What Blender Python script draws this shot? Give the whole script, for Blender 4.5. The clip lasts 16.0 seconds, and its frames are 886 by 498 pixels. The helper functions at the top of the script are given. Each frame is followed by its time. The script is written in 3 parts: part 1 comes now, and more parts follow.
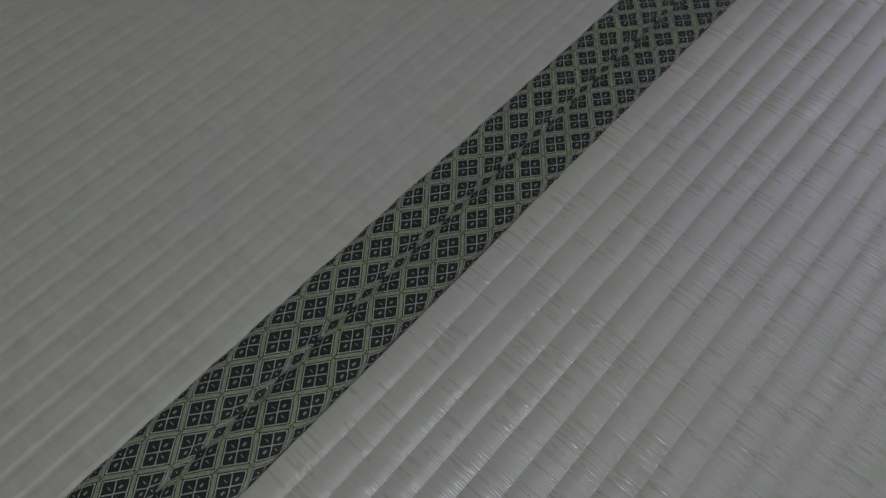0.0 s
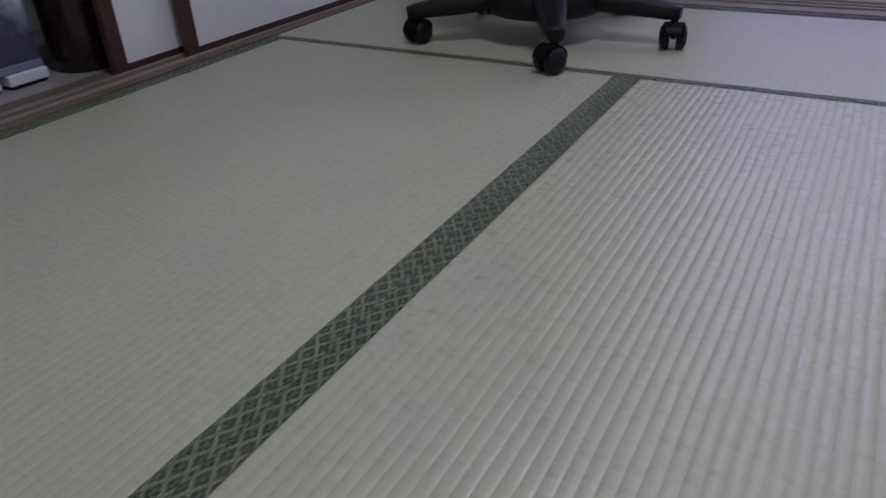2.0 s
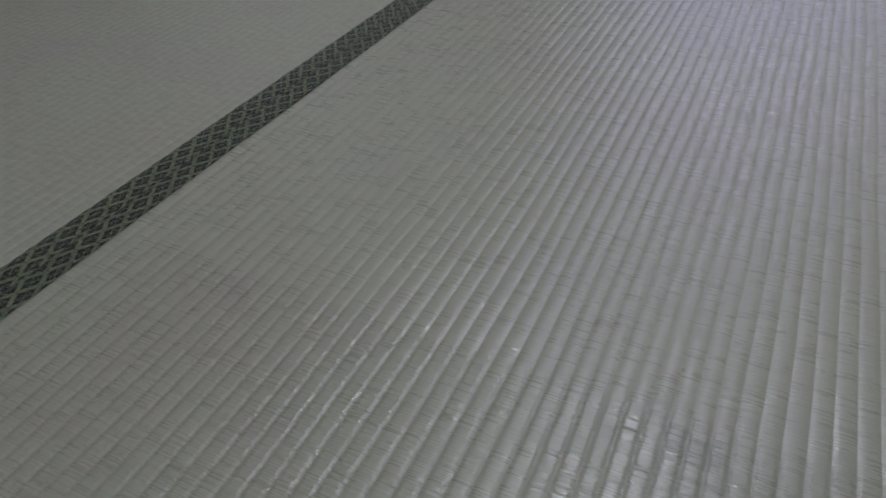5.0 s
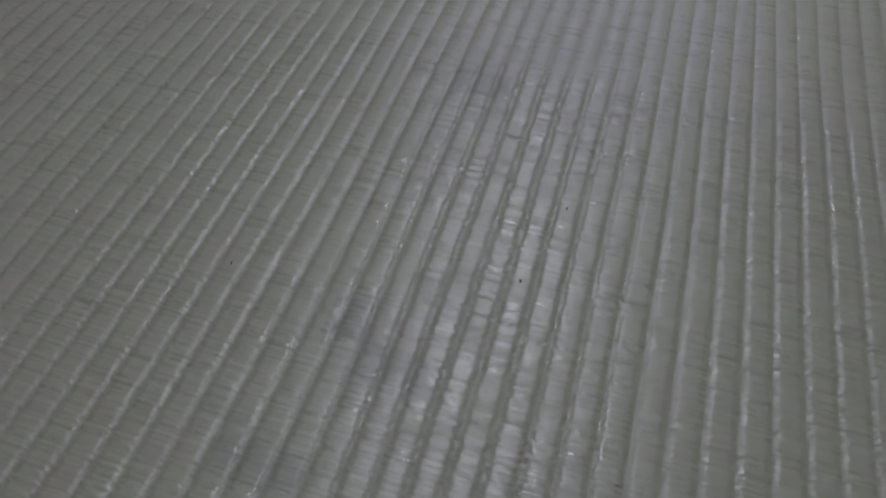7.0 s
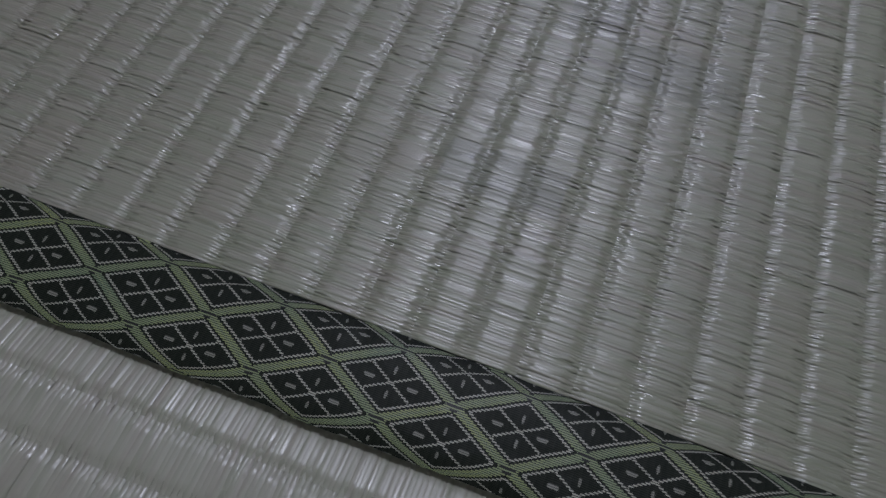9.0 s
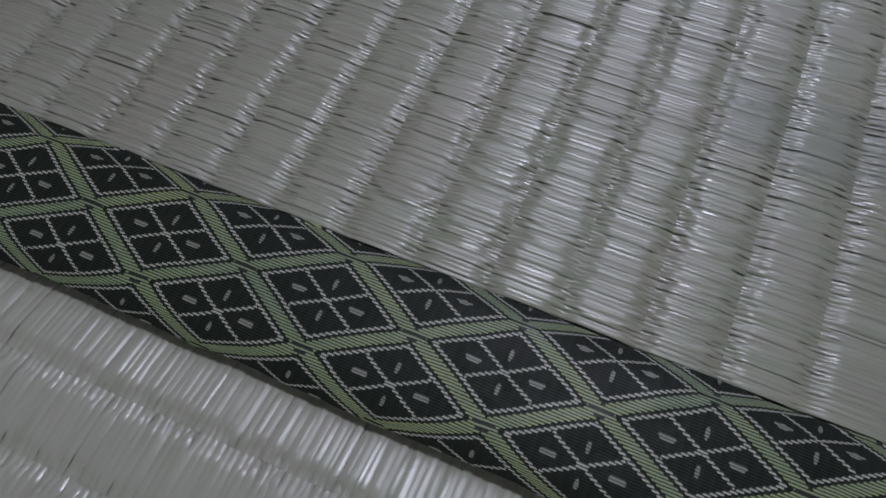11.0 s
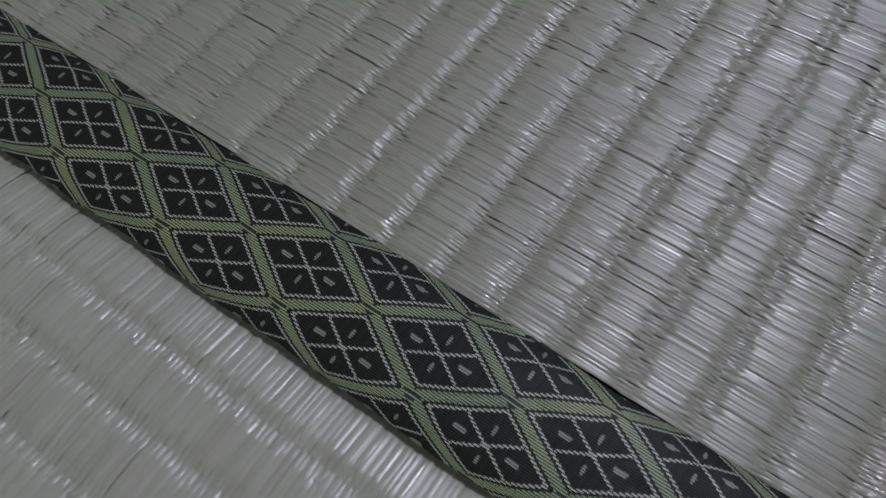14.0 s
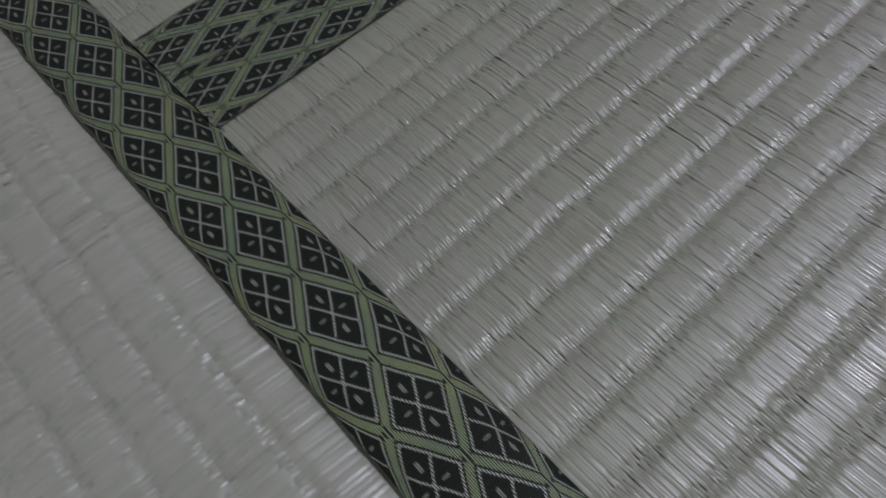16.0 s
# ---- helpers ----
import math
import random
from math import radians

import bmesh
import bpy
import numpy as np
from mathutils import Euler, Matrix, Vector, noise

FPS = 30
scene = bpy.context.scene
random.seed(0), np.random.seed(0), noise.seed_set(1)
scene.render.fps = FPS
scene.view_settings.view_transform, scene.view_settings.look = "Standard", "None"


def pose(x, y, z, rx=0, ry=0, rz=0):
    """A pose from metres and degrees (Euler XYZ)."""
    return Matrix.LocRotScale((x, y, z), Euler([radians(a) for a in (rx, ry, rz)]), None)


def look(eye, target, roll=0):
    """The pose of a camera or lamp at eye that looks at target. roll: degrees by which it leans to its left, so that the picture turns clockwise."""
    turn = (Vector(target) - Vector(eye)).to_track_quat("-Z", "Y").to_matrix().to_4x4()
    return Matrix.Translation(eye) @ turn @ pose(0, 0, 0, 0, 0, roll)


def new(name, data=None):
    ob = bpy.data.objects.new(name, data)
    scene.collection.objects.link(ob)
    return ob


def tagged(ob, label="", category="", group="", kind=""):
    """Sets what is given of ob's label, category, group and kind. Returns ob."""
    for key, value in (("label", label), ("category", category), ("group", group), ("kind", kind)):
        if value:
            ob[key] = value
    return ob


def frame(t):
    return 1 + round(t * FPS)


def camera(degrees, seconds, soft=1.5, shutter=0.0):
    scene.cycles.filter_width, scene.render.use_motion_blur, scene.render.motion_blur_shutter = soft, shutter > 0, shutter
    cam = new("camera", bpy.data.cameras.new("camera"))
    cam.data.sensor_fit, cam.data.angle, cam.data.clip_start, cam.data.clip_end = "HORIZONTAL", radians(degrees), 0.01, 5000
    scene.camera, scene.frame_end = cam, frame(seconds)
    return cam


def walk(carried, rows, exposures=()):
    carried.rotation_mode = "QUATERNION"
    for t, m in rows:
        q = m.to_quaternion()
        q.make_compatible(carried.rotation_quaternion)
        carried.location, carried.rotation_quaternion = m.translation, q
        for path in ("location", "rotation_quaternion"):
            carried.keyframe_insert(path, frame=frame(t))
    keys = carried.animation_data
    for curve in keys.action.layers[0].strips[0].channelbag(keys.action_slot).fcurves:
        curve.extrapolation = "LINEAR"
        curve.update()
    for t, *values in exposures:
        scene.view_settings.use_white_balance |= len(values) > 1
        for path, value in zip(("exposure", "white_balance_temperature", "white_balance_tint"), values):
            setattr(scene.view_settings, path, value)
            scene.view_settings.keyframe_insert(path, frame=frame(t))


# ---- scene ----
cam = camera(63.55, 16.0, soft=1.4, shutter=0.25)
PATH = [  # seconds, place, turn to the left, pitch, lean
    (0.0, 0.1569, -0.5655, 0.3346, 45.62, -58.81, -4.02),
    (0.5, 0.2403, -0.6308, 0.3233, 48.11, -45.68, -10.90),
    (1.0, 0.3185, -0.8012, 0.3387, 45.11, -37.59, -11.47),
    (1.5, 0.3945, -1.0076, 0.4127, 39.29, -34.09, -8.34),
    (2.0, 0.4259, -1.4967, 0.4725, 31.24, -30.24, -2.91),
    (2.5, 0.4212, -1.7259, 0.4742, 34.01, -32.24, -2.41),
    (3.0, 0.4718, -1.9860, 0.5241, 34.59, -31.96, -1.66),
    (3.5, 0.4600, -2.0016, 0.4994, 36.38, -34.12, -1.21),
    (3.7, 0.4644, -1.9961, 0.4797, 37.42, -35.51, -1.88),
    (5.8, 0.6241, -1.9450, 0.3993, 15.25, -39.94, 0.99),
    (6.0, 0.6392, -1.9435, 0.3942, 13.51, -40.56, 1.73),
    (6.5, 0.6514, -1.9616, 0.3469, 13.28, -44.85, 3.75),
    (7.0, 0.6577, -1.9995, 0.3045, 15.70, -51.37, 1.45),
    (7.5, 0.6252, -2.0226, 0.2948, 16.93, -58.41, 3.11),
    (8.0, 0.5948, -2.0434, 0.2442, 16.44, -58.74, 3.44),
    (8.5, 0.5751, -2.0463, 0.2063, 15.20, -60.35, 4.25),
    (8.7, 0.5712, -2.0411, 0.1970, 13.87, -60.72, 6.16),
    (10.8, 0.5177, -2.0190, 0.1225, 25.71, -63.01, -2.55),
    (11.0, 0.5116, -2.0176, 0.1246, 24.97, -63.08, -1.76),
    (11.5, 0.4854, -2.0139, 0.1305, 22.48, -63.73, 1.46),
    (12.0, 0.4548, -2.0134, 0.1353, 18.98, -64.44, 6.19),
    (12.5, 0.4310, -2.0177, 0.1332, 22.68, -62.84, 5.14),
    (13.0, 0.4079, -2.0178, 0.1279, 31.44, -62.52, -0.95),
    (13.5, 0.3813, -2.0158, 0.1368, 39.46, -62.21, -6.69),
    (14.0, 0.3588, -2.0131, 0.1423, 40.02, -63.31, -5.78),
    (14.5, 0.3340, -2.0043, 0.1390, 50.24, -60.56, -13.63),
    (15.0, 0.3012, -2.0032, 0.1510, 52.74, -59.89, -12.94),
    (15.5, 0.2607, -1.9997, 0.1510, 56.48, -56.19, -11.95),
    (16.0, 0.2073, -1.9997, 0.1739, 57.77, -58.85, -11.70),
]


def eye_pose(x, y, z, turn, pitch, lean):
    a, b = radians(turn), radians(pitch)
    ahead = Vector((-math.sin(a) * math.cos(b), math.cos(a) * math.cos(b), math.sin(b)))
    eye = Vector((x, y, z))
    return look(eye, eye + ahead, lean)


# the clip's camera darkens its picture while it turns down to the mat
EXPOSURES = [(0.0, -0.39, 6620, 8), (0.5, -0.13, 6620, 8), (1.0, 0.07, 6620, 9), (2.0, 0.07, 6600, 9), (3.5, 0.01, 6620, 8), (5.0, -0.17, 6590, 8), (6.0, -0.24, 6600, 9), (8.5, -0.45, 6350, 10), (10.8, -0.18, 6330, 10), (12.0, -0.09, 6330, 10), (14.0, -0.06, 6340, 11), (16.0, 0.0, 6450, 11)]
walk(cam, [(t, eye_pose(*row)) for t, *row in PATH], EXPOSURES)

# ---- light ----
world = bpy.data.worlds.new("sky")
scene.world = world
world.use_nodes = True
wn = world.node_tree.nodes
sky = wn.new("ShaderNodeTexSky")
sky.sky_type = "NISHITA"
sky.sun_disc = False
sky.sun_elevation, sky.sun_rotation = radians(35), radians(20)
wn["Background"].inputs[1].default_value = 0.06
world.node_tree.links.new(sky.outputs[0], wn["Background"].inputs[0])


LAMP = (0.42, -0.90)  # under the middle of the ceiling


def area_lamp(name, m, w, h, power, colour):
    d = bpy.data.lights.new(name, "AREA")
    d.shape, d.size, d.size_y, d.energy, d.color = "RECTANGLE", w, h, power, colour
    ob = new(name, d)
    ob.matrix_world = m
    return ob


area_lamp("window_daylight", look((0.40, 0.95, 1.47), (0.40, -1.0, 1.15)), 0.84, 0.94, 6.5, (0.69, 0.64, 1.0))
area_lamp("low_window_daylight", look((0.60, 0.955, 0.48), (0.60, -1.0, 0.48)), 1.20, 0.78, 2.4, (0.32, 0.23, 1.0))
# soft fill from the south, added behind the camera; no window is known there
area_lamp("south_fill_light", look((0.55, -3.87, 1.50), (0.50, -1.0, 0.9)), 2.6, 1.1, 7, (0.90, 0.93, 1.0))
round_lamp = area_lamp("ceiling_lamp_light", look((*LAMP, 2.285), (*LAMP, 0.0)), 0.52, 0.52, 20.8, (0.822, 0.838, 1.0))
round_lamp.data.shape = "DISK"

# ---- materials ----


class Net:
    """Short hand for building a node material."""

    def __init__(self, name):
        self.mat = bpy.data.materials.new(name)
        self.mat.use_nodes = True
        self.t = self.mat.node_tree
        self.b = self.t.nodes["Principled BSDF"]

    def node(self, kind, **props):
        n = self.t.nodes.new(kind)
        for k, v in props.items():
            if k == "operation":
                n.operation = v
            elif k == "blend_type":
                n.blend_type = v
            elif k == "data_type":
                n.data_type = v
            elif k == "feature":
                n.feature = v
        return n

    def put(self, value, socket):
        if hasattr(value, "is_output"):
            self.t.links.new(value, socket)
        else:
            socket.default_value = value

    def math(self, op, a, b=0.0, c=0.0):
        n = self.node("ShaderNodeMath", operation=op)
        for v, s in zip((a, b, c), n.inputs):
            self.put(v, s)
        return n.outputs[0]

    def mix(self, f, a, b):
        n = self.node("ShaderNodeMix", data_type="RGBA")
        self.put(f, n.inputs[0])
        self.put(a if hasattr(a, "is_output") else (*a, 1), n.inputs[6])
        self.put(b if hasattr(b, "is_output") else (*b, 1), n.inputs[7])
        return n.outputs[2]

    def noise(self, scale, vec=None, detail=3.0, rough=0.55):
        n = self.node("ShaderNodeTexNoise")
        n.inputs["Scale"].default_value, n.inputs["Detail"].default_value, n.inputs["Roughness"].default_value = scale, detail, rough
        if vec is not None:
            self.t.links.new(vec, n.inputs["Vector"])
        return n.outputs["Fac"]

    def coord(self, which="Object"):
        return self.node("ShaderNodeTexCoord").outputs[which]

    def split(self, vec):
        n = self.node("ShaderNodeSeparateXYZ")
        self.t.links.new(vec, n.inputs[0])
        return n.outputs

    def join(self, x, y, z):
        n = self.node("ShaderNodeCombineXYZ")
        for v, s in zip((x, y, z), n.inputs):
            self.put(v, s)
        return n.outputs[0]

    def ramp(self, v, lo, hi):
        n = self.node("ShaderNodeMapRange")
        self.put(v, n.inputs[0])
        n.inputs[1].default_value, n.inputs[2].default_value = lo, hi
        return n.outputs[0]

    def bump(self, height, distance, strength=1.0, after=None):
        n = self.node("ShaderNodeBump")
        n.inputs["Strength"].default_value, n.inputs["Distance"].default_value = strength, distance
        self.put(height, n.inputs["Height"])
        if after is not None:
            self.t.links.new(after, n.inputs["Normal"])
        return n.outputs[0]

    def finish(self, colour, rough, normal=None, metal=0.0, specular=0.5):
        self.put(colour if hasattr(colour, "is_output") else (*colour, 1), self.b.inputs["Base Color"])
        self.put(rough, self.b.inputs["Roughness"])
        self.put(metal, self.b.inputs["Metallic"])
        self.put(specular, self.b.inputs["Specular IOR Level"])
        if normal is not None:
            self.t.links.new(normal, self.b.inputs["Normal"])
        return self.mat


def plain(name, colour, rough, amount=0.12, scale=30.0, metal=0.0, stretch=(1, 1, 1)):
    """Paint, plastic or board with mottling at two scales."""
    k = Net(name)
    x, y, z = k.split(k.coord())
    v = k.join(k.math("MULTIPLY", x, stretch[0]), k.math("MULTIPLY", y, stretch[1]), k.math("MULTIPLY", z, stretch[2]))
    n = k.math("ADD", k.math("MULTIPLY", k.noise(scale, v), 0.6), k.math("MULTIPLY", k.noise(scale * 9, v), 0.4))
    f = k.ramp(n, 0.3, 0.7)
    lo = [c * (1 - amount) for c in colour]
    hi = [min(1, c * (1 + amount)) for c in colour]
    return k.finish(k.mix(f, lo, hi), k.math("ADD", rough - 0.05, k.math("MULTIPLY", n, 0.1)), k.bump(n, 0.0006, 0.3), metal)


def straw_colours(k, fine, broad, stain, pale=0.0):
    c = k.mix(k.ramp(fine, 0.2, 0.8), (0.358, 0.373, 0.282), (0.462, 0.477, 0.368))
    c = k.mix(k.math("MULTIPLY", k.ramp(broad, 0.35, 0.7), 0.5), c, (0.405, 0.428, 0.325))
    c = k.mix(k.math("MULTIPLY", k.ramp(broad, 0.52, 0.36), 0.35), c, (0.387, 0.390, 0.345))
    worn = k.noise(2.3, k.coord(), 4.0)
    c = k.mix(k.math("MULTIPLY", k.ramp(worn, 0.50, 0.68), 0.40), c, (0.40, 0.365, 0.31))
    c = k.mix(k.math("MULTIPLY", k.ramp(stain, 0.53, 0.76), 0.36), c, (0.40, 0.345, 0.29))
    # pale: how much lamp sheen is put into the straw colour
    return k.mix(pale, c, (0.62, 0.63, 0.53)) if pale else c


def tatami_material(name, along):
    """Woven rush seen from afar: the rushes lie across the modelled ridges."""
    k = Net(name)
    out = k.split(k.coord())
    rush, ridge = (out[1], out[0]) if along == 0 else (out[0], out[1])
    fine = k.noise(1.0, k.join(k.math("MULTIPLY", rush, 620.0), k.math("MULTIPLY", ridge, 14.0), 0.0), 2.0)
    dash = k.noise(1.0, k.join(k.math("MULTIPLY", rush, 210.0), k.math("MULTIPLY", ridge, 70.0), 0.0), 1.0)
    tuft = k.noise(1.0, k.join(k.math("MULTIPLY", rush, 105.0), k.math("MULTIPLY", ridge, 48.0), 5.0), 2.0, 0.6)
    c = straw_colours(k, k.math("ADD", k.math("MULTIPLY", dash, 0.5), k.math("MULTIPLY", fine, 0.5)), k.noise(6.0, k.coord(), 3.0), k.noise(26.0, k.coord(), 3.0))
    c = k.mix(k.math("MULTIPLY", k.ramp(tuft, 0.52, 0.30), 0.42), c, (0.315, 0.318, 0.245))
    relief = k.bump(tuft, 0.0016, 0.5, k.bump(fine, 0.0005, 0.3))
    return k.finish(c, k.math("ADD", 0.36, k.math("MULTIPLY", fine, 0.12)), relief, 0.0, 0.6)


def rush_material(name, along):
    """Single rushes: streaks that run on from ridge to ridge along the stalks, and polish where the mat is walked on."""
    k = Net(name)
    own = k.node("ShaderNodeNewGeometry").outputs["Random Per Island"]
    place = k.coord()
    px, py, _ = k.split(place)
    run, across = (px, py) if along == 0 else (py, px)
    streak = k.noise(1.0, k.join(k.math("MULTIPLY", run, 14.0), k.math("MULTIPLY", across, 850.0), 0.0), 3.0)
    fine = k.math("ADD", k.math("MULTIPLY", own, 0.27), k.math("MULTIPLY", streak, 0.73))
    # stalks that run north get their sheen painted in as paler straw
    c = straw_colours(k, fine, k.noise(6.0, place, 3.0), k.noise(26.0, place, 3.0), 0.45 * along)
    hue = k.noise(1.0, k.join(k.math("MULTIPLY", run, 45.0), k.math("MULTIPLY", across, 330.0), 3.0), 2.0)
    c = k.mix(k.math("MULTIPLY", k.ramp(hue, 0.50, 0.72), 0.45), c, (0.345, 0.398, 0.275))
    c = k.mix(k.math("MULTIPLY", k.ramp(hue, 0.50, 0.28), 0.5), c, (0.43, 0.39, 0.335))
    tuft = k.noise(1.0, k.join(k.math("MULTIPLY", run, 48.0), k.math("MULTIPLY", across, 105.0), 5.0), 2.0, 0.6)
    c = k.mix(k.math("MULTIPLY", k.ramp(tuft, 0.50, 0.28), 0.14), c, (0.315, 0.318, 0.245))
    # old grey marks, a few ridges wide
    for x, y, w, h in ((0.575, -1.621, 0.020, 0.013), (0.592, -1.842, 0.022, 0.011), (0.560, -1.822, 0.012, 0.013), (0.548, -1.905, 0.021, 0.010)):
        d = k.math("MAXIMUM", k.math("DIVIDE", k.math("ABSOLUTE", k.math("SUBTRACT", px, x)), w), k.math("DIVIDE", k.math("ABSOLUTE", k.math("SUBTRACT", py, y)), h))
        c = k.mix(k.math("MULTIPLY", k.math("LESS_THAN", k.math("ADD", d, k.math("MULTIPLY", k.noise(300.0, place), 0.3)), 1.1), 0.55), c, (0.29, 0.31, 0.255))
    polish = k.ramp(k.noise(40.0, place, 3.0), 0.3, 0.7)
    rough = k.math("SUBTRACT", k.math("ADD", 0.34, k.math("MULTIPLY", own, 0.16)), k.math("MULTIPLY", polish, 0.16))
    return k.finish(c, rough, k.bump(streak, 0.0003, 0.3), 0.0, 0.88)


def heri_material(name):
    """Woven cloth edging: dark ground, a hatched green lozenge lattice with pale threads, a cross and four petals in every lozenge."""
    k = Net(name)
    P, D = 0.0357, 0.0204
    out = k.split(k.coord("UV"))
    s, a = out[0], out[1]
    wob = k.math("MULTIPLY", k.math("SUBTRACT", k.noise(90.0, k.coord(), 2.0), 0.5), 0.0009)
    a = k.math("ADD", a, wob)
    THREAD = 0.00056
    lane = k.math("FRACT", k.math("DIVIDE", k.math("ADD", a, 0.5), THREAD))
    a = k.math("ADD", a, k.math("MULTIPLY", k.math("SUBTRACT", 0.5, lane), 0.7 * THREAD))
    u = k.math("ADD", k.math("DIVIDE", s, P), k.math("DIVIDE", a, D))
    v = k.math("SUBTRACT", k.math("DIVIDE", s, P), k.math("DIVIDE", a, D))
    cu = k.math("SUBTRACT", k.math("FRACT", u), 0.5)
    cv = k.math("SUBTRACT", k.math("FRACT", v), 0.5)
    du, dv = k.math("ABSOLUTE", cu), k.math("ABSOLUTE", cv)
    edge, inner = k.math("MAXIMUM", du, dv), k.math("MINIMUM", du, dv)
    sl = k.math("ABSOLUTE", k.math("MULTIPLY", k.math("ADD", cu, cv), P / 2))
    al = k.math("ABSOLUTE", k.math("MULTIPLY", k.math("SUBTRACT", cu, cv), D / 2))

    def within(x, lo, hi):
        return k.math("MULTIPLY", k.math("GREATER_THAN", x, lo), k.math("LESS_THAN", x, hi))

    def spot(ds, da, ls, la):
        p, q = k.math("DIVIDE", k.math("SUBTRACT", sl, ds), ls), k.math("DIVIDE", k.math("SUBTRACT", al, da), la)
        return k.math("LESS_THAN", k.math("ADD", k.math("MULTIPLY", p, p), k.math("MULTIPLY", q, q)), 1.0)

    def threads(ws, wa, pitch):
        return k.math("FRACT", k.math("DIVIDE", k.math("ADD", k.math("MULTIPLY", s, ws), k.math("MULTIPLY", a, wa)), pitch))

    twist = threads(1.0, 0.0, 0.0021)
    hatch = k.math("GREATER_THAN", lane, 0.38)
    bead = k.math("GREATER_THAN", lane, 0.36)
    ground = k.math("ADD", k.math("MULTIPLY", k.math("GREATER_THAN", lane, 0.45), 0.7), k.math("MULTIPLY", twist, 0.3))
    band = k.math("GREATER_THAN", edge, 0.437)
    core = k.math("GREATER_THAN", edge, 0.485)
    pale_line = within(edge, 0.370, 0.405)
    cross = k.math("MULTIPLY", k.math("LESS_THAN", inner, 0.017), k.math("LESS_THAN", edge, 0.360))
    petal = k.math("MAXIMUM", spot(0.170 * P, 0.0, 0.0016, 0.00062), spot(0.0, 0.170 * D, 0.00040, 0.0012))
    wear = k.noise(55.0, k.coord(), 3.0)
    tone = k.ramp(k.noise(38.0, k.coord(), 2.0), 0.35, 0.65)
    dark = k.mix(ground, (0.005, 0.008, 0.006), (0.031, 0.039, 0.028))
    green_hi = k.mix(core, k.mix(tone, (0.27, 0.37, 0.22), (0.43, 0.51, 0.22)), (0.36, 0.44, 0.25))
    green = k.mix(hatch, (0.030, 0.042, 0.030), green_hi)
    pale = k.mix(bead, (0.04, 0.045, 0.04), (0.72, 0.74, 0.62))
    c = k.mix(petal, dark, k.mix(bead, (0.10, 0.11, 0.09), (0.34, 0.35, 0.29)))
    c = k.mix(k.math("MULTIPLY", cross, 0.8), c, pale)
    c = k.mix(k.math("MULTIPLY", pale_line, 0.8), c, pale)
    c = k.mix(band, c, green)
    crossing = k.math("GREATER_THAN", k.math("MINIMUM", du, dv), 0.425)
    c = k.mix(k.math("MULTIPLY", crossing, k.math("LESS_THAN", k.math("FRACT", k.math("DIVIDE", k.math("ADD", a, 0.5), 2 * THREAD)), 0.5)), c, (0.012, 0.016, 0.012))
    c = k.mix(k.math("MULTIPLY", wear, 0.05), c, (0.10, 0.11, 0.08))
    raised = k.math("ADD", k.math("MULTIPLY", k.math("MAXIMUM", band, k.math("MAXIMUM", pale_line, k.math("MAXIMUM", cross, petal))), k.math("ADD", 0.5, k.math("MULTIPLY", bead, 0.5))), k.math("MULTIPLY", ground, 0.3))
    creased = k.noise(120.0, k.coord(), 3.0)
    thread = k.math("MAXIMUM", band, k.math("MAXIMUM", pale_line, k.math("MAXIMUM", cross, petal)))
    gloss = k.math("ADD", 0.14, k.math("MULTIPLY", thread, 0.34))
    return k.finish(c, k.math("ADD", 0.34, k.math("MULTIPLY", creased, 0.2)), k.bump(raised, 0.0004, 0.9, k.bump(creased, 0.0010, 0.5)), 0.0, gloss)


TATAMI_Y = tatami_material("woven_rush", 0)
TATAMI_X = tatami_material("woven_rush_across", 1)
RUSH = (rush_material("rush_stalks", 0), rush_material("rush_stalks_across", 1))
HERI = heri_material("edging_cloth")
WOOD = plain("aged_wood", (0.145, 0.112, 0.09), 0.45, 0.35, 16, stretch=(1, 0.1, 1))
WORN = plain("worn_runner_wood", (0.26, 0.215, 0.18), 0.4, 0.4, 18, stretch=(1, 0.1, 1))
PILLAR_WOOD = plain("pillar_wood", (0.165, 0.118, 0.088), 0.5, 0.2, 16, stretch=(1, 1, 0.1))
BOARD = plain("closet_board", (0.22, 0.195, 0.168), 0.5, 0.22, 14, stretch=(1, 0.15, 1))
DARK_WOOD = plain("dark_lacquered_wood", (0.055, 0.026, 0.02), 0.38, 0.3, 20)
WHITE_PAPER = plain("white_paper", (0.70, 0.71, 0.74), 0.8, 0.04, 25)
PLASTER = plain("wall_plaster", (0.68, 0.66, 0.61), 0.9, 0.06, 12)
CEILING = plain("ceiling_board", (0.66, 0.62, 0.55), 0.8, 0.08, 10)
BLACK_PLASTIC = plain("black_plastic", (0.009, 0.009, 0.011), 0.45, 0.25, 40)
BLACK_PLASTIC.node_tree.nodes["Principled BSDF"].inputs["Specular IOR Level"].default_value = 0.22
BLACK_CLOTH = plain("black_cloth", (0.012, 0.013, 0.014), 0.9, 0.3, 90)
CHROME = plain("worn_steel", (0.45, 0.45, 0.46), 0.3, 0.1, 30, metal=1.0)
TEAL = plain("teal_plastic", (0.055, 0.42, 0.34), 0.28, 0.06, 20)
WHITE_PLASTIC = plain("white_plastic", (0.74, 0.77, 0.84), 0.3, 0.04, 25)
LABEL_BLUE = plain("label_blue", (0.13, 0.30, 0.52), 0.35, 0.25, 30)
LABEL_PALE = plain("label_pale", (0.42, 0.62, 0.70), 0.35, 0.15, 45)
OLIVE = plain("label_olive", (0.22, 0.24, 0.05), 0.4, 0.2, 60)
NAVY = plain("label_navy", (0.025, 0.03, 0.10), 0.35, 0.1, 30)
PINK = plain("label_pink", (0.42, 0.14, 0.22), 0.4, 0.25, 70)
